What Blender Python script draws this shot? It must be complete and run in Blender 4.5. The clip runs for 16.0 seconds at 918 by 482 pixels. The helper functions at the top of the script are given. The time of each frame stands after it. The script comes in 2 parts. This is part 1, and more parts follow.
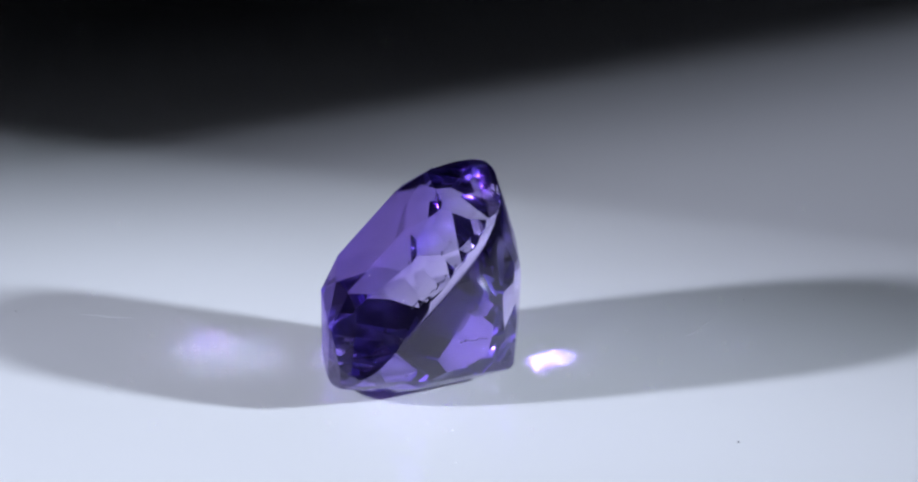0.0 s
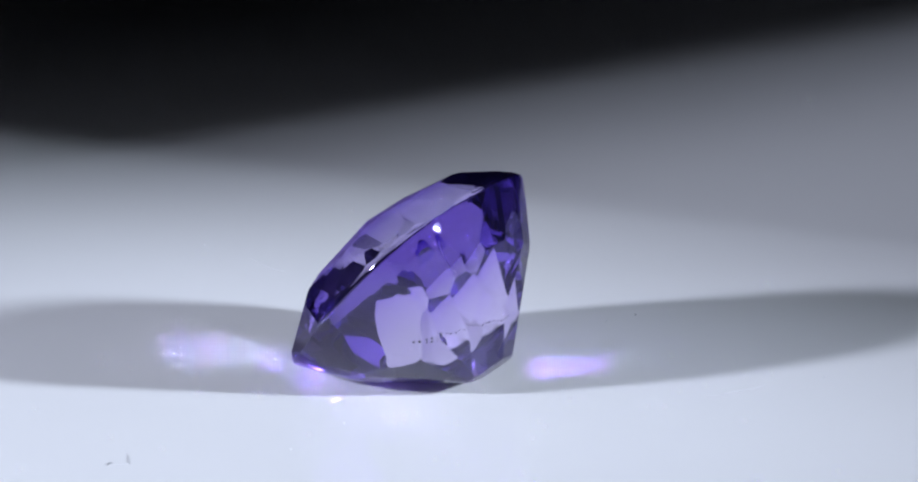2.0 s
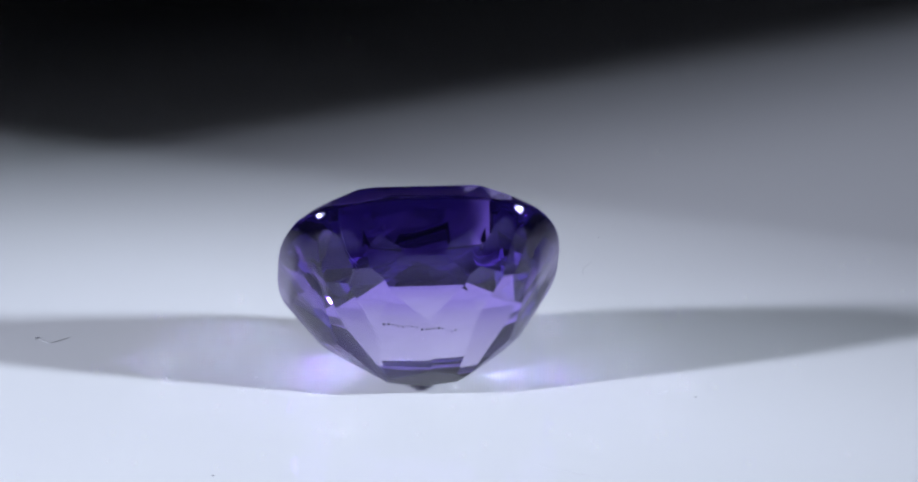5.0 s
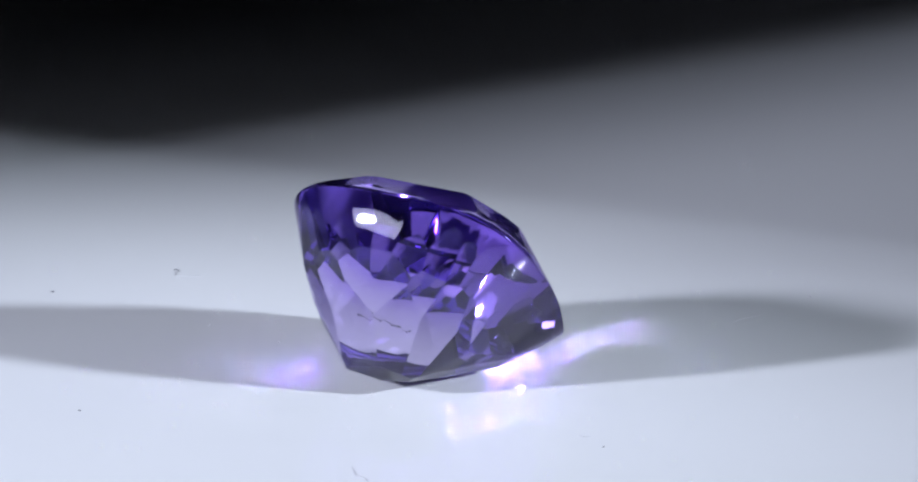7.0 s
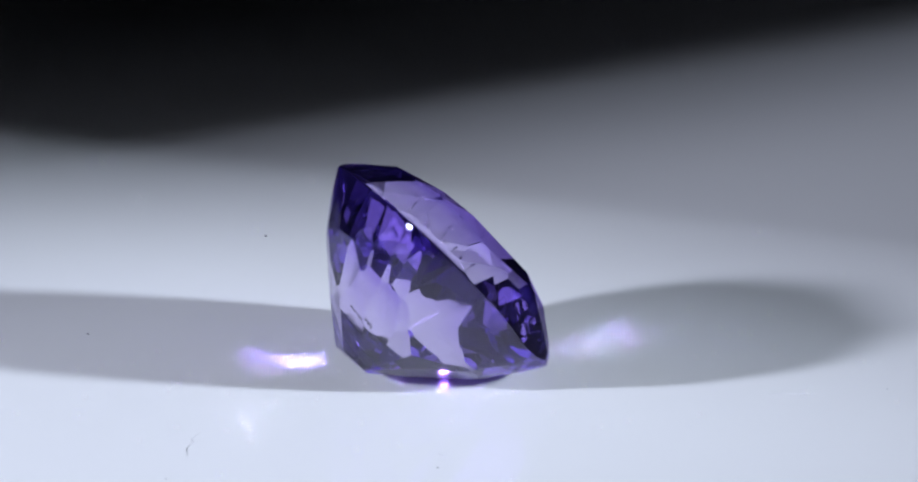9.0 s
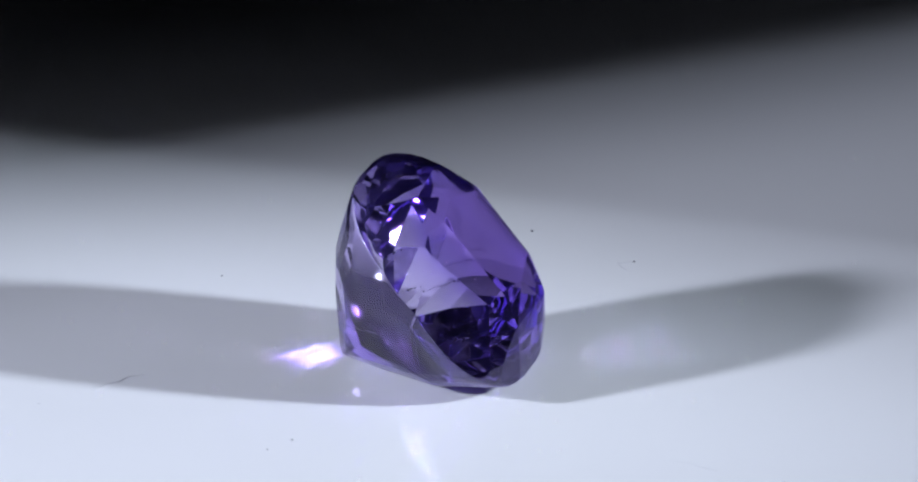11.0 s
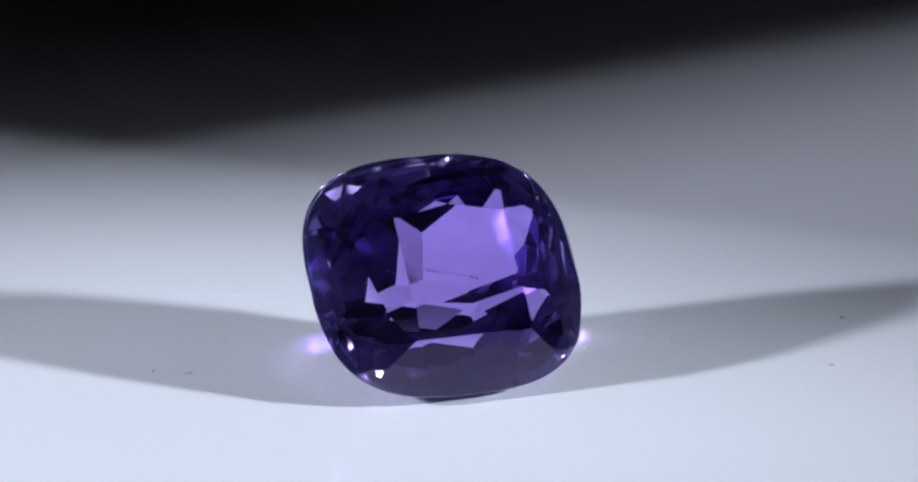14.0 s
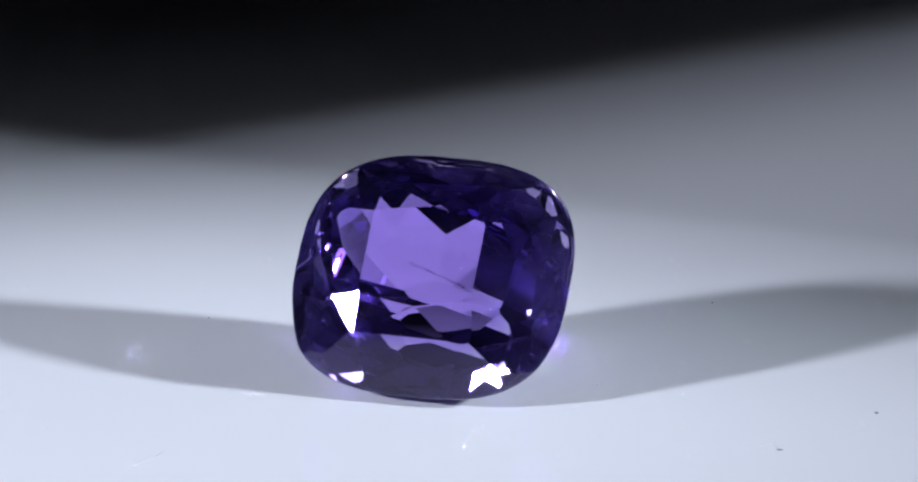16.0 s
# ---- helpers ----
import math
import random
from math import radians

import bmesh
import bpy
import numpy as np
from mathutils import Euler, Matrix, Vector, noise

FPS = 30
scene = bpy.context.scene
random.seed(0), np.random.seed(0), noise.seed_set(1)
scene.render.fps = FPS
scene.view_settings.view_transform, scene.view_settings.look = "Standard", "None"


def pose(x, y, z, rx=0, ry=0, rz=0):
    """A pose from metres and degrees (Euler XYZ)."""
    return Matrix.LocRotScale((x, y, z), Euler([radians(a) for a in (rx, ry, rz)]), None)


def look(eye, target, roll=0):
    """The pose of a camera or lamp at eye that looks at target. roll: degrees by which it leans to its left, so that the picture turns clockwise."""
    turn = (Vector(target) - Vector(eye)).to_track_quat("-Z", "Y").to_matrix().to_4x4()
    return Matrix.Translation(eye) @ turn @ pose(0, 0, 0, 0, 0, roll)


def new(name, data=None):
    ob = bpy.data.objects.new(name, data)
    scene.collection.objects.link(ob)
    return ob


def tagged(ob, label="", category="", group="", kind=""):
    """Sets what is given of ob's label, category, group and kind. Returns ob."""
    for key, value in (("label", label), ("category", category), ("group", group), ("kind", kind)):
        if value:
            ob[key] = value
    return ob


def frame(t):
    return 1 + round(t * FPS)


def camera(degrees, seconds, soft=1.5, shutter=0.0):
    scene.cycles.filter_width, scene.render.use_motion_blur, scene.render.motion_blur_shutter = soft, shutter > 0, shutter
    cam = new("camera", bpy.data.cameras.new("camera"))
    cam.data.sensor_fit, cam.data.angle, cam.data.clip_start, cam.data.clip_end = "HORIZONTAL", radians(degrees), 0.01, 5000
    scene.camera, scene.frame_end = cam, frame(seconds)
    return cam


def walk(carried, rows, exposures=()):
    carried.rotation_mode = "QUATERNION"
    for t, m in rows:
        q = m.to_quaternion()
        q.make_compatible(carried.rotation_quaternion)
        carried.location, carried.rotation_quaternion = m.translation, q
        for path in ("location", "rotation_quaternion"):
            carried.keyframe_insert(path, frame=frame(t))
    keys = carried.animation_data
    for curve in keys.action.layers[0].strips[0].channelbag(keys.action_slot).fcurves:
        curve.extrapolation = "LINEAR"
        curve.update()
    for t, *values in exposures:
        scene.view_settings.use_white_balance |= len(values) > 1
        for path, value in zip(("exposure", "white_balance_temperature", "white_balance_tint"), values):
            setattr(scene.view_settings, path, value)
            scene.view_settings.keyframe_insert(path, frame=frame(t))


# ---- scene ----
MM = 0.001                      # the place is laid out in millimetres
SPIN = -18.161                  # degrees a second, clockwise seen from above
START = 0.906 - SPIN * 15.15    # turn of the turntable at the clip's start

# ---- camera ----
cam = camera(8.469, 16.0, soft=2.2)
ELEV, DIST = radians(18.554), 220.0
TARGET = Vector((1.082, 0.0, 4.919)) * MM
EYE = TARGET - Vector((0, math.cos(ELEV), -math.sin(ELEV))) * DIST * MM
walk(cam, [(0.0, look(EYE, TARGET, 0.353)), (16.0, look(EYE, TARGET, 0.353))])

# ---- world and lights ----
world = bpy.data.worlds.new("dark_studio")
world.use_nodes = True
world.node_tree.nodes["Background"].inputs["Color"].default_value = (0.75, 0.85, 1.0, 1)
world.node_tree.nodes["Background"].inputs["Strength"].default_value = 0.0036
scene.world = world
scene.view_settings.exposure = 0.0
scene.cycles.blur_glossy = 0.0
scene.cycles.sample_clamp_indirect = 0.0
scene.cycles.caustics_refractive = scene.cycles.caustics_reflective = True

LAMP_REACH = 250.0


def lamp_place(azimuth, elevation, reach=LAMP_REACH):
    a, e = radians(azimuth), radians(elevation)
    return Vector((math.cos(e) * math.cos(a), math.cos(e) * math.sin(a), math.sin(e))) * reach * MM


def spot(name, place, aim, half, blend, power, colour, radius):
    data = bpy.data.lights.new(name, "SPOT")
    data.energy, data.color = power, colour
    data.spot_size, data.spot_blend, data.shadow_soft_size = radians(2 * half), blend, radius
    ob = new(name, data)
    ob.matrix_world = look(place, aim)
    return ob


LEFT_LAMP, RIGHT_LAMP = lamp_place(-157, 22.5), lamp_place(-16, 22.5)
LAMP_COLOUR = (0.90, 0.965, 1.14)
LEFT_COLOUR, RIGHT_COLOUR = (0.89, 0.955, 1.17), (0.875, 0.975, 1.16)
spot("left_spot", LEFT_LAMP, Vector((606.2, -315.7, 0)) * MM, 46.7, 0.125, 3.08, LEFT_COLOUR, 0.010)
spot("right_spot", RIGHT_LAMP, Vector((-29.53, 3.08, 0)) * MM, 5.797, 0.527, 3.72, RIGHT_COLOUR, 0.010)


# ---- materials ----
def material(name):
    m = bpy.data.materials.new(name)
    m.use_nodes = True
    m.node_tree.nodes.clear()
    return m, m.node_tree.nodes, m.node_tree.links


def surface(name, dark, light, rough, scale, metal=0.0, bump=0.0, bump_scale=400.0, rough_spread=0.06):
    """A mottled Principled surface: colour between dark and light, gloss and relief by noise at two scales."""
    m, n, l = material(name)
    out, bsdf, co = n.new("ShaderNodeOutputMaterial"), n.new("ShaderNodeBsdfPrincipled"), n.new("ShaderNodeTexCoord")
    big, fine, mix = n.new("ShaderNodeTexNoise"), n.new("ShaderNodeTexNoise"), n.new("ShaderNodeMix")
    mix.data_type = "RGBA"
    big.inputs["Scale"].default_value, big.inputs["Detail"].default_value = scale, 6
    fine.inputs["Scale"].default_value, fine.inputs["Detail"].default_value = bump_scale, 4
    mix.inputs[6].default_value, mix.inputs[7].default_value = (*dark, 1), (*light, 1)
    span = n.new("ShaderNodeMapRange")
    span.inputs["To Min"].default_value, span.inputs["To Max"].default_value = rough - rough_spread, rough + rough_spread
    for a in (big, fine):
        l.new(co.outputs["Object"], a.inputs["Vector"])
    l.new(big.outputs["Fac"], mix.inputs[0])
    l.new(mix.outputs[2], bsdf.inputs["Base Color"])
    l.new(fine.outputs["Fac"], span.inputs["Value"])
    l.new(span.outputs["Result"], bsdf.inputs["Roughness"])
    bsdf.inputs["Metallic"].default_value = metal
    if bump:
        b = n.new("ShaderNodeBump")
        b.inputs["Strength"].default_value, b.inputs["Distance"].default_value = bump, 0.0001
        l.new(fine.outputs["Fac"], b.inputs["Height"])
        l.new(b.outputs["Normal"], bsdf.inputs["Normal"])
    l.new(bsdf.outputs[0], out.inputs["Surface"])
    return m


# Table to tip: light lost on the way through is put into the tint.
PATH_TINTS = ((0.0, (0.44, 0.285, 0.85)), (0.07, (0.45, 0.33, 0.88)), (0.12, (0.60, 0.50, 0.92)), (0.22, (0.74, 0.66, 0.955)), (0.62, (0.91, 0.88, 0.985)), (1.0, (0.96, 0.94, 0.99)))


def gem_material(name, clear, cloudy):
    """Sapphire: tinted glass with faint silk. Light's absorption is put into the tint along the stone's axis: deep
    under the table, where paths are long, pale at the tip.
    """
    m, n, l = material(name)
    out, glass = n.new("ShaderNodeOutputMaterial"), n.new("ShaderNodeBsdfGlass")
    co, axis, path_depth, ramp = n.new("ShaderNodeTexCoord"), n.new("ShaderNodeSeparateXYZ"), n.new("ShaderNodeMapRange"), n.new("ShaderNodeValToRGB")
    path_depth.inputs["From Min"].default_value, path_depth.inputs["From Max"].default_value = 0.0019, -0.0046
    for at, _ in PATH_TINTS[1:-1]:
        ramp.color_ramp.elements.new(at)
    for stop, (at, tint) in zip(ramp.color_ramp.elements, PATH_TINTS):
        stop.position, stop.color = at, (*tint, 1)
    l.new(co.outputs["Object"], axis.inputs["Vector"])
    l.new(axis.outputs["Z"], path_depth.inputs["Value"])
    l.new(path_depth.outputs["Result"], ramp.inputs["Fac"])
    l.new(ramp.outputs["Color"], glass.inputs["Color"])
    glass.inputs["IOR"].default_value, glass.inputs["Roughness"].default_value = 1.765, 0.0
    front, back, haze, both = n.new("ShaderNodeBsdfDiffuse"), n.new("ShaderNodeBsdfTranslucent"), n.new("ShaderNodeMixShader"), n.new("ShaderNodeMixShader")
    front.inputs["Color"].default_value = back.inputs["Color"].default_value = (0.40, 0.33, 0.92, 1)
    cloud, span, drawn = n.new("ShaderNodeTexNoise"), n.new("ShaderNodeMapRange"), n.new("ShaderNodeMapping")
    drawn.inputs["Rotation"].default_value, drawn.inputs["Scale"].default_value = (0.3, 0.4, -0.6), (260, 700, 700)
    cloud.inputs["Scale"].default_value, cloud.inputs["Detail"].default_value = 1.0, 7
    span.inputs["From Min"].default_value, span.inputs["From Max"].default_value = 0.40, 0.76
    span.inputs["To Min"].default_value, span.inputs["To Max"].default_value = clear, cloudy
    l.new(co.outputs["Object"], drawn.inputs["Vector"])
    l.new(drawn.outputs["Vector"], cloud.inputs["Vector"])
    l.new(cloud.outputs["Fac"], span.inputs["Value"])
    l.new(span.outputs["Result"], both.inputs["Fac"])
    l.new(front.outputs[0], haze.inputs[1])
    l.new(back.outputs[0], haze.inputs[2])
    l.new(glass.outputs[0], both.inputs[1])
    l.new(haze.outputs[0], both.inputs[2])
    l.new(both.outputs[0], out.inputs["Surface"])
    return m


def glow_material(name, colour, strength):
    m, n, l = material(name)
    out, e = n.new("ShaderNodeOutputMaterial"), n.new("ShaderNodeEmission")
    e.inputs["Color"].default_value, e.inputs["Strength"].default_value = (*colour, 1), strength
    l.new(e.outputs[0], out.inputs["Surface"])
    return m


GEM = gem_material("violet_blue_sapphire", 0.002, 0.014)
SILKY_GEM = gem_material("silky_sapphire", 0.008, 0.17)
ACRYLIC = surface("white_acrylic", (0.78, 0.785, 0.80), (0.81, 0.812, 0.82), 0.05, 60, bump=0.004, bump_scale=1500, rough_spread=0.02)
BLACK_PLASTIC = surface("black_plastic", (0.018, 0.018, 0.02), (0.03, 0.03, 0.032), 0.45, 40, bump=0.1)
BLACK_CLOTH = surface("black_cloth", (0.010, 0.010, 0.011), (0.018, 0.018, 0.019), 0.95, 30, bump=0.4, bump_scale=900)
DARK_PAINT = surface("dark_wall_paint", (0.035, 0.036, 0.04), (0.05, 0.052, 0.056), 0.9, 4, bump=0.1)
LINT = surface("grey_lint", (0.52, 0.52, 0.54), (0.66, 0.66, 0.68), 0.9, 3000)
DARK_LINT = surface("dark_lint", (0.14, 0.14, 0.15), (0.24, 0.24, 0.26), 0.9, 3000)
WHITE_LINT = surface("white_lint", (0.85, 0.85, 0.87), (0.92, 0.92, 0.93), 0.6, 3000)
DIFFUSER = glow_material("lamp_diffuser", LAMP_COLOUR, 5.0)


# ---- building ----
def part(name, bm, mat, parent=None, label=""):
    me = bpy.data.meshes.new(name)
    bm.to_mesh(me)
    bm.free()
    me.materials.append(mat)
    ob = new(name, me)
    ob.parent = parent
    return tagged(ob, label)


def lathe(profile, steps=96):
    """A turned solid from (radius, height) pairs in millimetres; ends on the axis are closed to a point."""
    bm = bmesh.new()
    rings = []
    for r, z in profile:
        if r < 1e-6:
            rings.append([bm.verts.new((0, 0, z * MM))])
        else:
            rings.append([bm.verts.new((r * MM * math.cos(2 * math.pi * i / steps), r * MM * math.sin(2 * math.pi * i / steps), z * MM)) for i in range(steps)])
    for a, b in zip(rings, rings[1:]):
        for i in range(steps):
            j = (i + 1) % steps
            bm.faces.new([v for k, v in enumerate((a[i % len(a)], a[j % len(a)], b[j % len(b)], b[i % len(b)])) if not (len(a) == 1 and k == 1) and not (len(b) == 1 and k == 3)])
    bmesh.ops.recalc_face_normals(bm, faces=bm.faces)
    return bm


def box(x0, x1, y0, y1, z0, z1):
    bm = bmesh.new()
    bmesh.ops.create_cube(bm, size=1, matrix=Matrix.Translation(((x0 + x1) / 2, (y0 + y1) / 2, (z0 + z1) / 2)) @ Matrix.Diagonal((x1 - x0, y1 - y0, z1 - z0, 1)))
    return bm


def tube(points, radius, sides=8, taper=0.4):
    """A thin bent tube through points, thinner towards its ends."""
    bm = bmesh.new()
    rings = []
    last = len(points) - 1
    for i, p in enumerate(points):
        along = (points[min(i + 1, last)] - points[max(i - 1, 0)]).normalized()
        side = along.cross(Vector((0, 0, 1)))
        side = side.normalized() if side.length > 1e-4 else Vector((1, 0, 0))
        up = side.cross(along)
        r = radius * (taper + (1 - taper) * math.sin(math.pi * (i + 0.5) / (last + 1)))
        rings.append([bm.verts.new(p + (side * math.cos(2 * math.pi * k / sides) + up * math.sin(2 * math.pi * k / sides)) * r) for k in range(sides)])
    for a, b in zip(rings, rings[1:]):
        for k in range(sides):
            bm.faces.new((a[k], a[(k + 1) % sides], b[(k + 1) % sides], b[k]))
    bm.faces.new(rings[0][::-1])
    bm.faces.new(rings[-1])
    bmesh.ops.recalc_face_normals(bm, faces=bm.faces)
    return bm


# ---- the studio: dark walls, floor and ceiling, table ----
ROOM, TOP, TABLE = 1.3, 1.5, -0.046


def studio():
    w = 0.08
    for name, b in (("wall_north", (-ROOM - w, ROOM + w, ROOM, ROOM + w, -0.8, TOP)), ("wall_south", (-ROOM - w, ROOM + w, -ROOM - w, -ROOM, -0.8, TOP)),
                    ("wall_east", (ROOM, ROOM + w, -ROOM, ROOM, -0.8, TOP)), ("wall_west", (-ROOM - w, -ROOM, -ROOM, ROOM, -0.8, TOP))):
        tagged(part(name, box(*b), DARK_PAINT), "dark grey painted studio wall", "wall", kind="structure")
    tagged(part("ceiling", box(-ROOM - w, ROOM + w, -ROOM - w, ROOM + w, TOP, TOP + w), DARK_PAINT), "dark grey studio ceiling", "ceiling", kind="structure")
    tagged(part("floor", box(-ROOM - w, ROOM + w, -ROOM - w, ROOM + w, -0.8 - w, -0.8), DARK_PAINT), "dark studio floor", "floor", kind="structure")
    table = tagged(new("table"), "black cloth-covered table under the turntable", "table")
    table.location = (0, 0, -0.8)
    bm = box(-0.6, 0.6, -0.5, 0.5, 0.72, 0.8 + TABLE)
    bmesh.ops.bevel(bm, geom=bm.edges[:], offset=0.006, segments=3, affect="EDGES")
    part("tabletop", bm, BLACK_CLOTH, table)
    for x in (-0.54, 0.54):
        for y in (-0.44, 0.44):
            part("leg", box(x - 0.025, x + 0.025, y - 0.025, y + 0.025, 0, 0.72), BLACK_PLASTIC, table)


def studio_lamp(place):
    """A small lamp on a bent arm: round housing, glowing lens, and a weighted foot on the table."""
    foot = Vector((place.x * 1.12, place.y * 1.12, TABLE))
    lamp = tagged(new("desk_lamp"), "small black studio lamp with a round glowing lens on the table", "lamp", "lamps beside the turntable")
    lamp.location = foot
    turn = look(place * 1.02, Vector((0, 0, 0.002))) @ pose(0, 0, 0, 180)
    turn.translation -= foot
    head = lathe([(0, -34), (14, -34), (22, -28), (33, -2), (34, 0), (34, 3), (32, 3), (31.5, 0), (0, 0)], 64)
    head.transform(turn)
    housing = part("housing", head, BLACK_PLASTIC, lamp)
    face = lathe([(0, 1.2), (24, 1.2), (26, 0.8), (27, 0.2), (0, 0.1)], 64)
    face.transform(turn)
    part("lens", face, DIFFUSER, housing, "glowing white lens")
    back = turn @ Vector((0, 0, -0.033))
    arm = [Vector((0, 0, 0.012)).lerp(Vector((0, 0, back.z * 0.7)), i / 8) for i in range(9)]
    arm += [(Vector((0, 0, back.z * 0.7)) * (1 - f) ** 2 + Vector((back.x * 0.2, back.y * 0.2, back.z * 1.25)) * 2 * f * (1 - f) + back * f * f) for f in [i / 10 for i in range(1, 11)]]
    part("arm", tube(arm, 0.005, 12, 1.0), BLACK_PLASTIC, lamp)
    part("foot", lathe([(0, 0), (40, 0), (42, 2), (41, 9), (36, 13), (0, 14)], 64), BLACK_PLASTIC, lamp)


def light_flag(x, edge):
    """A black card on a stand that keeps a lamp's light off the far side of the plate. Its free edge is at y = edge."""
    flag = tagged(new("light_flag"), "black card on a thin stand that shades the plate", "light flag", "light flags beside the turntable")
    flag.location = (x, 0.128, TABLE)
    card = box(-0.0015, 0.0015, edge - 0.128, 0.0, 0.004 - TABLE, 0.105 - TABLE)
    bmesh.ops.bevel(card, geom=card.edges[:], offset=0.0005, segments=1, affect="EDGES")
    part("card", card, BLACK_CLOTH, flag)
    part("post", lathe([(0, 12), (3, 12), (3, 160), (2, 161), (0, 161)], 24), BLACK_PLASTIC, flag).location = (0, 0.003, 0)
    part("foot", lathe([(0, 0), (24, 0), (25, 2), (24, 9), (20, 12), (0, 13)], 48), BLACK_PLASTIC, flag).location = (0, 0.012, 0)


def turntable():
    """A motor turntable with a round white acrylic plate; the plate turns on its base."""
    base = tagged(new("motor_unit"), "round black plastic motor unit standing on the table", "motor")
    base.location = (0, 0, TABLE)
    part("housing", lathe([(0, 0), (96, 0), (98, 2), (98, 26), (94, 30), (0, 30)]), BLACK_PLASTIC, base)
    part("spindle", lathe([(0, 30), (30, 30), (30, 40), (0, 40)], 48), BLACK_PLASTIC, base)
    plate = tagged(new("turntable_plate"), "round white glossy acrylic turntable plate, slowly turning", "turntable")
    part("plate", lathe([(0, -6), (118.8, -6), (120, -4.8), (120, -1.2), (119.6, -0.4), (118.8, 0), (60, 0), (0, 0)], 160), ACRYLIC, plate)
    return plate


# ---- the gem ----
A, B, ROUND, GIRDLE = 5.0, 4.593, 2.859, 0.12
CROWN, PAVILION, KEEL = 1.873, 4.662, 1.219
TIERS = ((1.0, -GIRDLE), (0.708, -PAVILION * 0.4453), (0.5078, -PAVILION * 0.6357), (0.042, -PAVILION))

CORNER_DEPTH = (0.0, -0.0665, -0.0638, -0.009)
UNEVEN = radians(0.627)


GIRDLE_STEPS, LEAN = 72, 48.876
# Crown facets of the front half, mirrored to the back: fall from the table and its azimuth in degrees, a point on the facet.
TABLE_CORNERS = ((-2.05, -1.55, CROWN), (2.05, -1.53, CROWN), (0.08, -1.92, CROWN))
CROWN_FACETS = ((16.3, -98, TABLE_CORNERS[2]), (16.5, -77.5, TABLE_CORNERS[2]), (21.7, -41, TABLE_CORNERS[1]), (22.5, -136.5, TABLE_CORNERS[0]),
                (18.5, 180, (-2.05, 0, CROWN)), (17.5, 0, (2.05, 0, CROWN)), (20.4, -90, TABLE_CORNERS[2]), (41.0, -90, (0, -2.98, 1.46)), 
                (44.0, -104, (-2.08, -2.98, 1.43)), (44.0, -76, (2.0, -2.98, 1.43)), (35.1, -139.2, (-2.7, -2.3, 1.45)), (35.1, -40.8, (2.7, -2.3, 1.45)))
# Facets at the stone's two ends, which differ: a star with a facet on either side of it.
END_FACETS = ((41.2, -171.5, (-3.31, 0, 1.50)), (44.5, -163, (-3.31, -1.57, 1.34)), (45.1, 178, (-3.31, 1.5, 1.66)),
              (39.3, -8.5, (3.45, 0, 1.43)), (44.3, -18, (3.45, -1.65, 1.28)), (43.0, 2, (3.45, 1.5, 1.58)))


def reach(th):
    """How far the cushion outline reaches in a direction."""
    m = ROUND / (ROUND - 1)
    return ((A * abs(math.cos(th))) ** m + (B * abs(math.sin(th))) ** m) ** (1 / m)


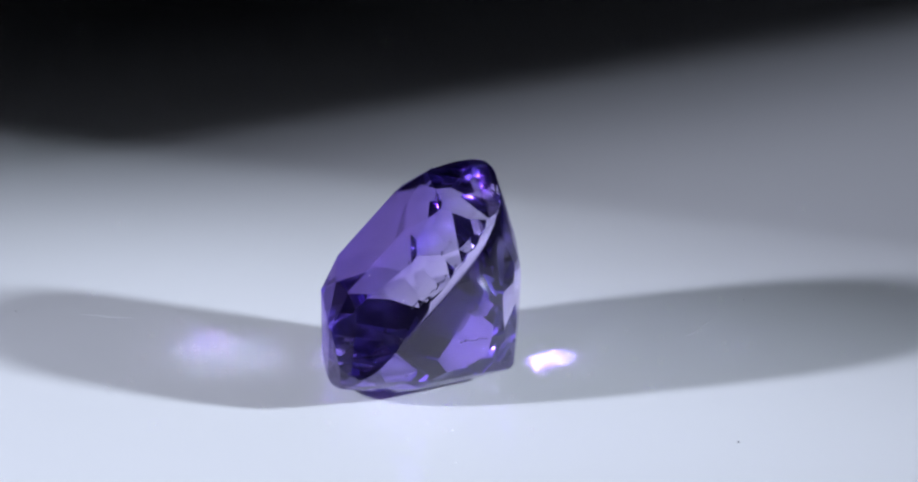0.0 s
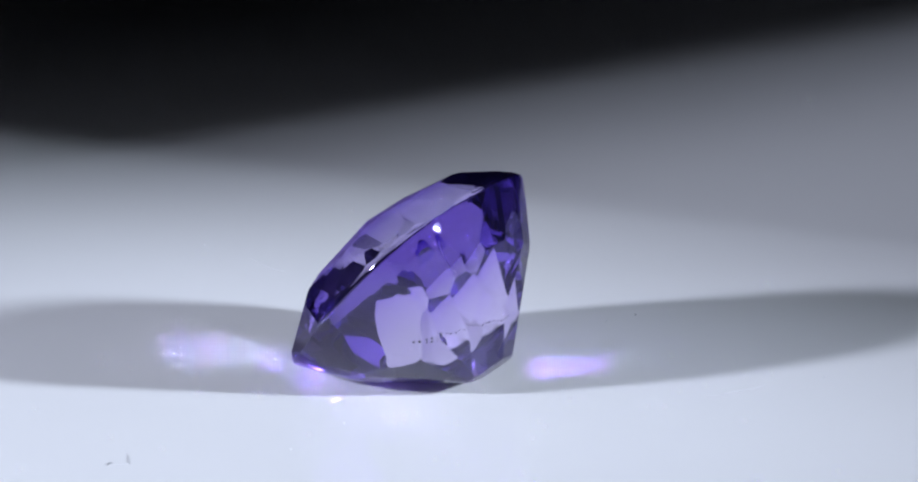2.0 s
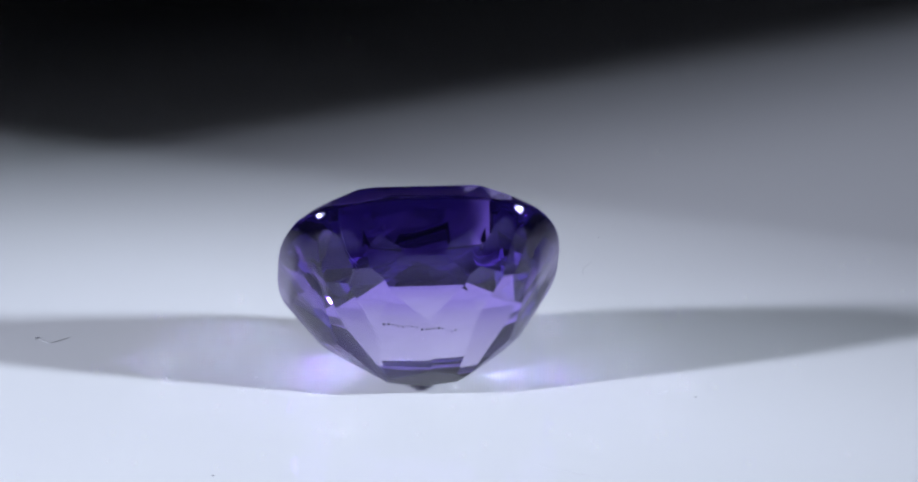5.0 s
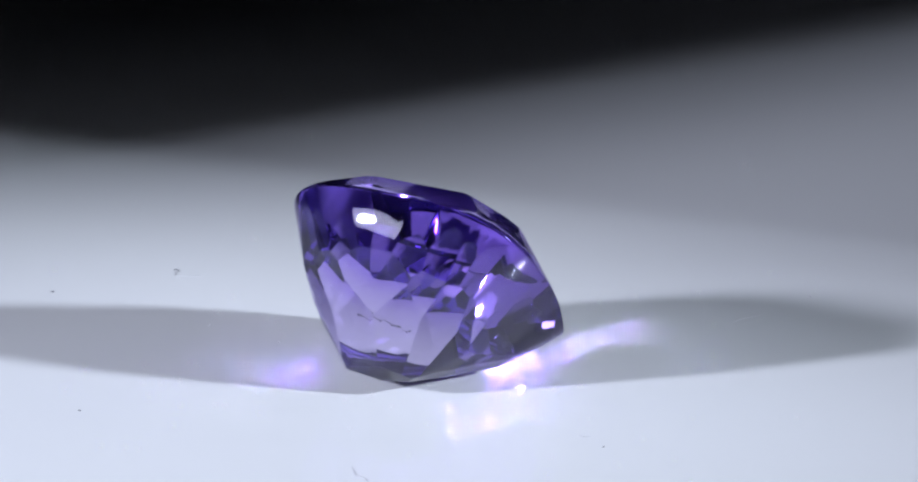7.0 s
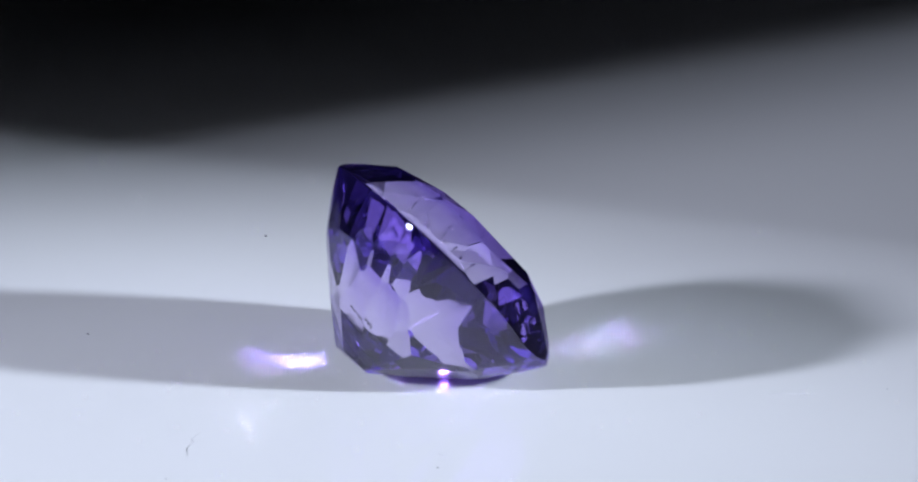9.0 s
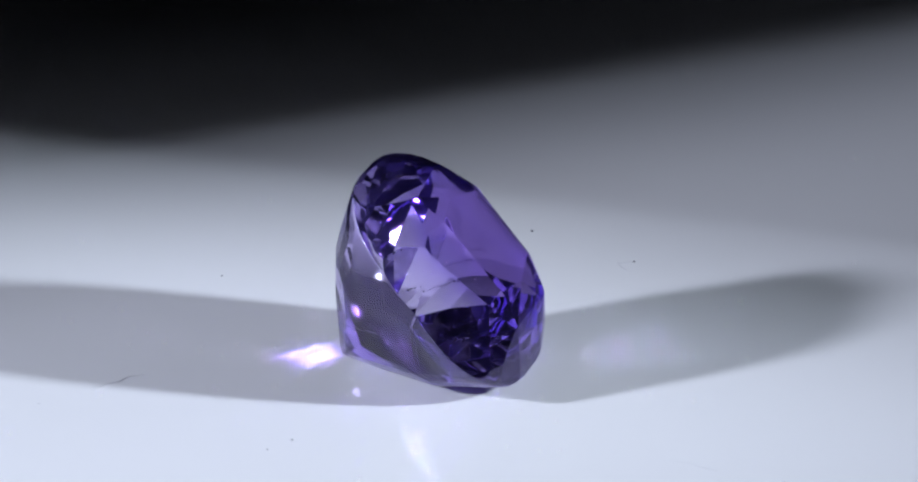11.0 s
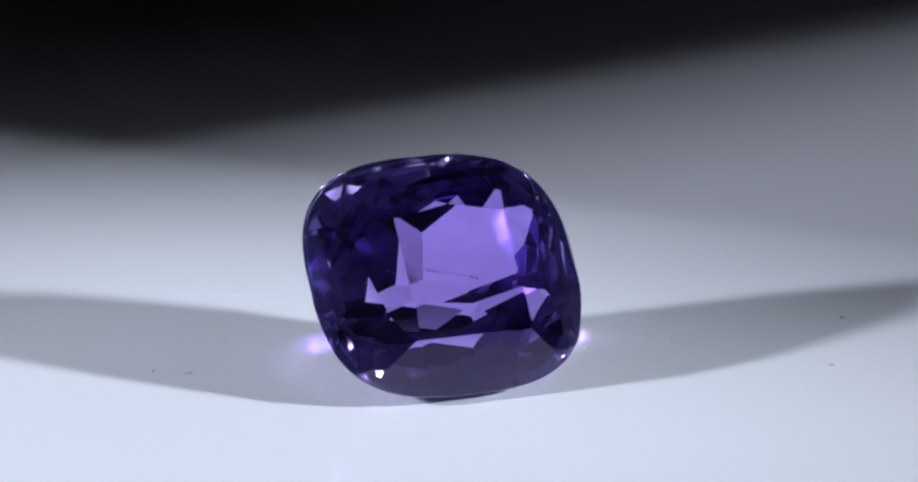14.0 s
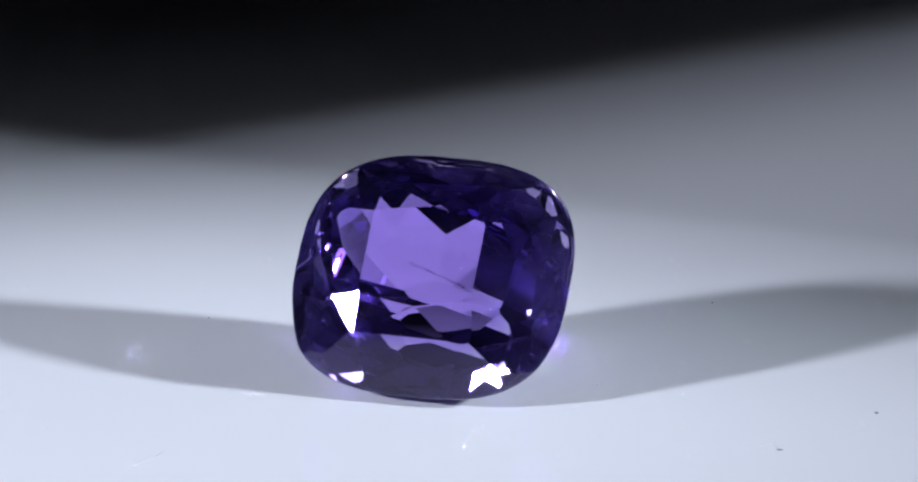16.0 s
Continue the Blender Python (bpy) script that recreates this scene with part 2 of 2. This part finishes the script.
def facet_planes():
    """All facets of the cut: the outward normal and the distance from the stone's middle."""
    out = []
    by_hand = np.random.default_rng(8926)     # a hand-cut stone: no facet sits quite true

    def slope(th, d1, z1, d2, z2, off_true=1.0):
        nr, nz = (z2 - z1, d1 - d2) if z2 > z1 else (z1 - z2, d2 - d1)
        size = math.hypot(nr, nz)
        nr, nz = nr / size, nz / size
        n = Vector((nr * math.cos(th), nr * math.sin(th), nz)) + Vector(by_hand.normal(size=3)) * UNEVEN * off_true
        n.normalize()
        out.append((n, n.dot(Vector((d1 * math.cos(th), d1 * math.sin(th), z1)))))

    for i in range(GIRDLE_STEPS):     # a rounded, polished girdle
        th = 2 * math.pi * i / GIRDLE_STEPS
        for lean in (-32, 0, 32):
            n = Vector((math.cos(radians(lean)) * math.cos(th), math.cos(radians(lean)) * math.sin(th), math.sin(radians(lean))))
            out.append((n, n.dot(Vector((reach(th) * math.cos(th), reach(th) * math.sin(th), 0.05 * math.copysign(1, lean) if lean else 0)))))
    out.append((Vector((0, 0, 1)), CROWN))
    out.append((Vector((0, 0, -1)), PAVILION))
    for side in (-1, 1):        # broad facets along the pavilion; the stone lies on one of them
        out.append((Vector((0, side * math.sin(radians(LEAN)), -math.cos(radians(LEAN)))), 3.80))
    for fall, azimuth, anchor in CROWN_FACETS + END_FACETS:
        f = radians(fall)
        for side in (1, -1):
            if side < 0 and (azimuth in (0, 180) or abs(anchor[0]) > 3):
                continue
            a, at = radians(azimuth) * side, Vector((anchor[0], anchor[1] * side, anchor[2]))
            n = Vector((math.sin(f) * math.cos(a), math.sin(f) * math.sin(a), math.cos(f)))
            if side < 0:
                n = (n + Vector(by_hand.normal(size=3)) * UNEVEN * 0.9).normalized()
            out.append((n, n.dot(at)))
    for i in range(24):         # upper girdle facets
        th = 2 * math.pi * (i + 0.5) / 24
        slope(th, reach(th), GIRDLE, reach(th) * 0.736, GIRDLE + reach(th) * 0.262, 0.8)
    by_hand = np.random.default_rng(5743)
    for k, count, shift in ((0, 24, 0.5), (1, 8, 0.5), (2, 12, 0.5)):
        for i in range(count):
            th = 2 * math.pi * (i + shift) / count
            d = [s * reach(th) + KEEL * (1 - s) * abs(math.cos(th)) for s, _ in TIERS]
            z = [h * (1 + c * math.sin(2 * th) ** 2) for (_, h), c in zip(TIERS, CORNER_DEPTH)]
            slope(th, d[k], z[k], d[k + 1], z[k + 1])
    return out


def cut_stone():
    bm = bmesh.new()
    bmesh.ops.create_cube(bm, size=14)
    for n, d in facet_planes():
        cut = bmesh.ops.bisect_plane(bm, geom=bm.verts[:] + bm.edges[:] + bm.faces[:], dist=1e-5, plane_co=n * d, plane_no=n, clear_outer=True)
        edges = [e for e in cut["geom_cut"] if isinstance(e, bmesh.types.BMEdge) and e.is_boundary]
        if len(edges) > 2:
            bmesh.ops.edgeloop_fill(bm, edges=edges)
    bmesh.ops.recalc_face_normals(bm, faces=bm.faces)
    bm.normal_update()
    return bm


def gemstone():
    """The stone in its resting pose: it lies on its pavilion, the table facing up and to the front."""
    whole = cut_stone()
    tilt = pose(0, 0, 0, LEAN) @ pose(0, 0, 0, 0, 0, -0.796)
    low = min((tilt @ v.co).z for v in whole.verts)
    seat = Matrix.Translation((0.308, -0.650, -low + 0.004)) @ tilt
    seat.translation *= MM
    stone = tagged(new("gemstone"), "violet-blue cushion-cut sapphire lying tilted on the white plate", "gemstone")
    rim = [n for n, _ in facet_planes()[:3 * GIRDLE_STEPS]]

    def kind(f):
        if any(f.normal.dot(n) > 0.99999 for n in rim):
            return "girdle"
        return "table_facet" if f.normal.z > 0.999 else "crown" if f.normal.z > 0 else "pavilion"

    sorts = {f: kind(f) for f in whole.faces}
    for name in ("table_facet", "crown", "girdle", "pavilion"):
        bm = bmesh.new()
        made = {}
        for f in whole.faces:
            if sorts[f] == name:
                face = bm.faces.new([made.setdefault(v, None) or made.update({v: bm.verts.new(v.co * MM)}) or made[v] for v in f.verts])
                face.smooth = name == "girdle"
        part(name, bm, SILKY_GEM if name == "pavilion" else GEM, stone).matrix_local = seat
    inclusions(stone, seat)
    whole.free()
    return stone


def inclusions(stone, seat):
    """A row of pinpoint crystals inside the stone, low in the pavilion."""
    bm = bmesh.new()
    rng = np.random.default_rng(5)
    for i in range(15):
        f = i / 14 - 0.5
        at = Vector((0.1 + 2.2 * f, 0.2 - 0.9 * f + rng.uniform(-0.04, 0.04), -2.3 + 1.2 * f + rng.uniform(-0.05, 0.05)))
        bmesh.ops.create_icosphere(bm, subdivisions=1, radius=rng.uniform(0.03, 0.06) * MM, matrix=Matrix.Translation(at * MM))
    part("pinpoint_inclusions", bm, DARK_LINT, stone, "row of tiny dark crystals inside the stone").matrix_local = seat


# ---- dust on the plate ----
def fibre(points, radius, mat, label):
    """A lint fibre through (x, y) places of the plate, in millimetres."""
    pts = []
    for (x0, y0), (x1, y1) in zip(points, points[1:]):
        for k in range(4):
            f = k / 4
            pts.append(Vector(((x0 + (x1 - x0) * f) * MM, (y0 + (y1 - y0) * f) * MM, radius * 1.0)))
    pts.append(Vector((points[-1][0] * MM, points[-1][1] * MM, radius)))
    return tagged(part("lint_fibre", tube(pts, radius), mat), label, "lint", "dust on the plate")


def clinging_fibre():
    """A pale hair that clings to the stone's pavilion."""
    way = [Vector(p) * MM for p in ((3.29, 2.31, 6.27), (3.20, 2.41, 5.88), (3.11, 2.51, 5.51), (2.97, 2.60, 5.24), (2.75, 2.71, 5.03), (2.88, 2.71, 4.75), (2.93, 2.70, 4.49))]
    pts = [a.lerp(b, f / 3) for a, b in zip(way, way[1:]) for f in range(3)] + [way[-1]]
    return tagged(part("lint_fibre", tube(pts, 0.006 * MM), LINT), "pale curved hair clinging to the back of the gemstone", "lint")


def grain(x, y, size, mat, label, seed):
    """A crumb of dust, uneven and flattened, lying on the plate."""
    bm = bmesh.new()
    bmesh.ops.create_icosphere(bm, subdivisions=2, radius=size * MM)
    for v in bm.verts:
        k = 1 + 0.35 * noise.noise(v.co * (1.3 / (size * MM)) + Vector((seed * 7.1, seed, 0)))
        v.co = Vector((v.co.x * k * (1 + 0.5 * (seed % 2)), v.co.y * k, v.co.z * k * 0.55))
    low = min(v.co.z for v in bm.verts)
    bm.transform(Matrix.Translation((x * MM, y * MM, -low)))
    return tagged(part("dust_grain", bm, mat), label, "dust", "dust on the plate")


def dust():
    out = [fibre([(12.64, -4.55), (13.05, -4.2), (13.43, -3.97), (13.6, -4.2), (13.74, -4.53)], 0.013 * MM, LINT, "bent grey lint fibre lying on the white plate"),
           fibre([(-7.23, -12.02), (-7.1, -11.5), (-6.78, -10.97), (-6.7, -10.5), (-6.72, -10.2)], 0.007 * MM, LINT, "long thin grey lint fibre on the white plate"),
           fibre([(-2.9, 9.7), (-3.4, 10.25), (-3.8, 10.3), (-4.3, 10.75), (-5.0, 10.95)], 0.009 * MM, LINT, "squiggled pale grey lint fibre on the white plate"),
           fibre([(-8.3, 2.7), (-8.1, 2.85), (-7.9, 2.85)], 0.012 * MM, LINT, "short grey lint fibre on the white plate"),
           fibre([(13.66, -4.5), (13.8, -4.56), (13.9, -4.5)], 0.022 * MM, DARK_LINT, "dark knot of lint at the end of a fibre")]
    for i, (x, y, size, mat) in enumerate(((16.3, 0.0, 0.05, DARK_LINT), (-9.2, 3.4, 0.035, DARK_LINT), (8.2, 10.0, 0.035, DARK_LINT), (-7.75, -14.44, 0.04, LINT), (-6.78, 12.41, 0.035, LINT),
                                           (9.32, 0.03, 0.04, WHITE_LINT), (6.16, 0.25, 0.04, WHITE_LINT))):
        pale = mat is WHITE_LINT
        out.append(grain(x, y, size, mat, "tiny white dust grain on the white plate" if pale else "tiny dark grey dust grain on the white plate", i + 1))
    return out + [clinging_fibre()]


# ---- build ----
studio()
PLATE = turntable()
STONE = gemstone()
DUST = dust()
for lamp_head in (LEFT_LAMP, RIGHT_LAMP):
    studio_lamp(lamp_head)
light_flag(-0.078, -0.009)
light_flag(0.078, -0.0057)


def motions():
    for thing in [PLATE, STONE] + DUST:
        walk(thing, [(t * 0.5, pose(0, 0, 0, 0, 0, START + SPIN * t * 0.5)) for t in range(33)])


motions()
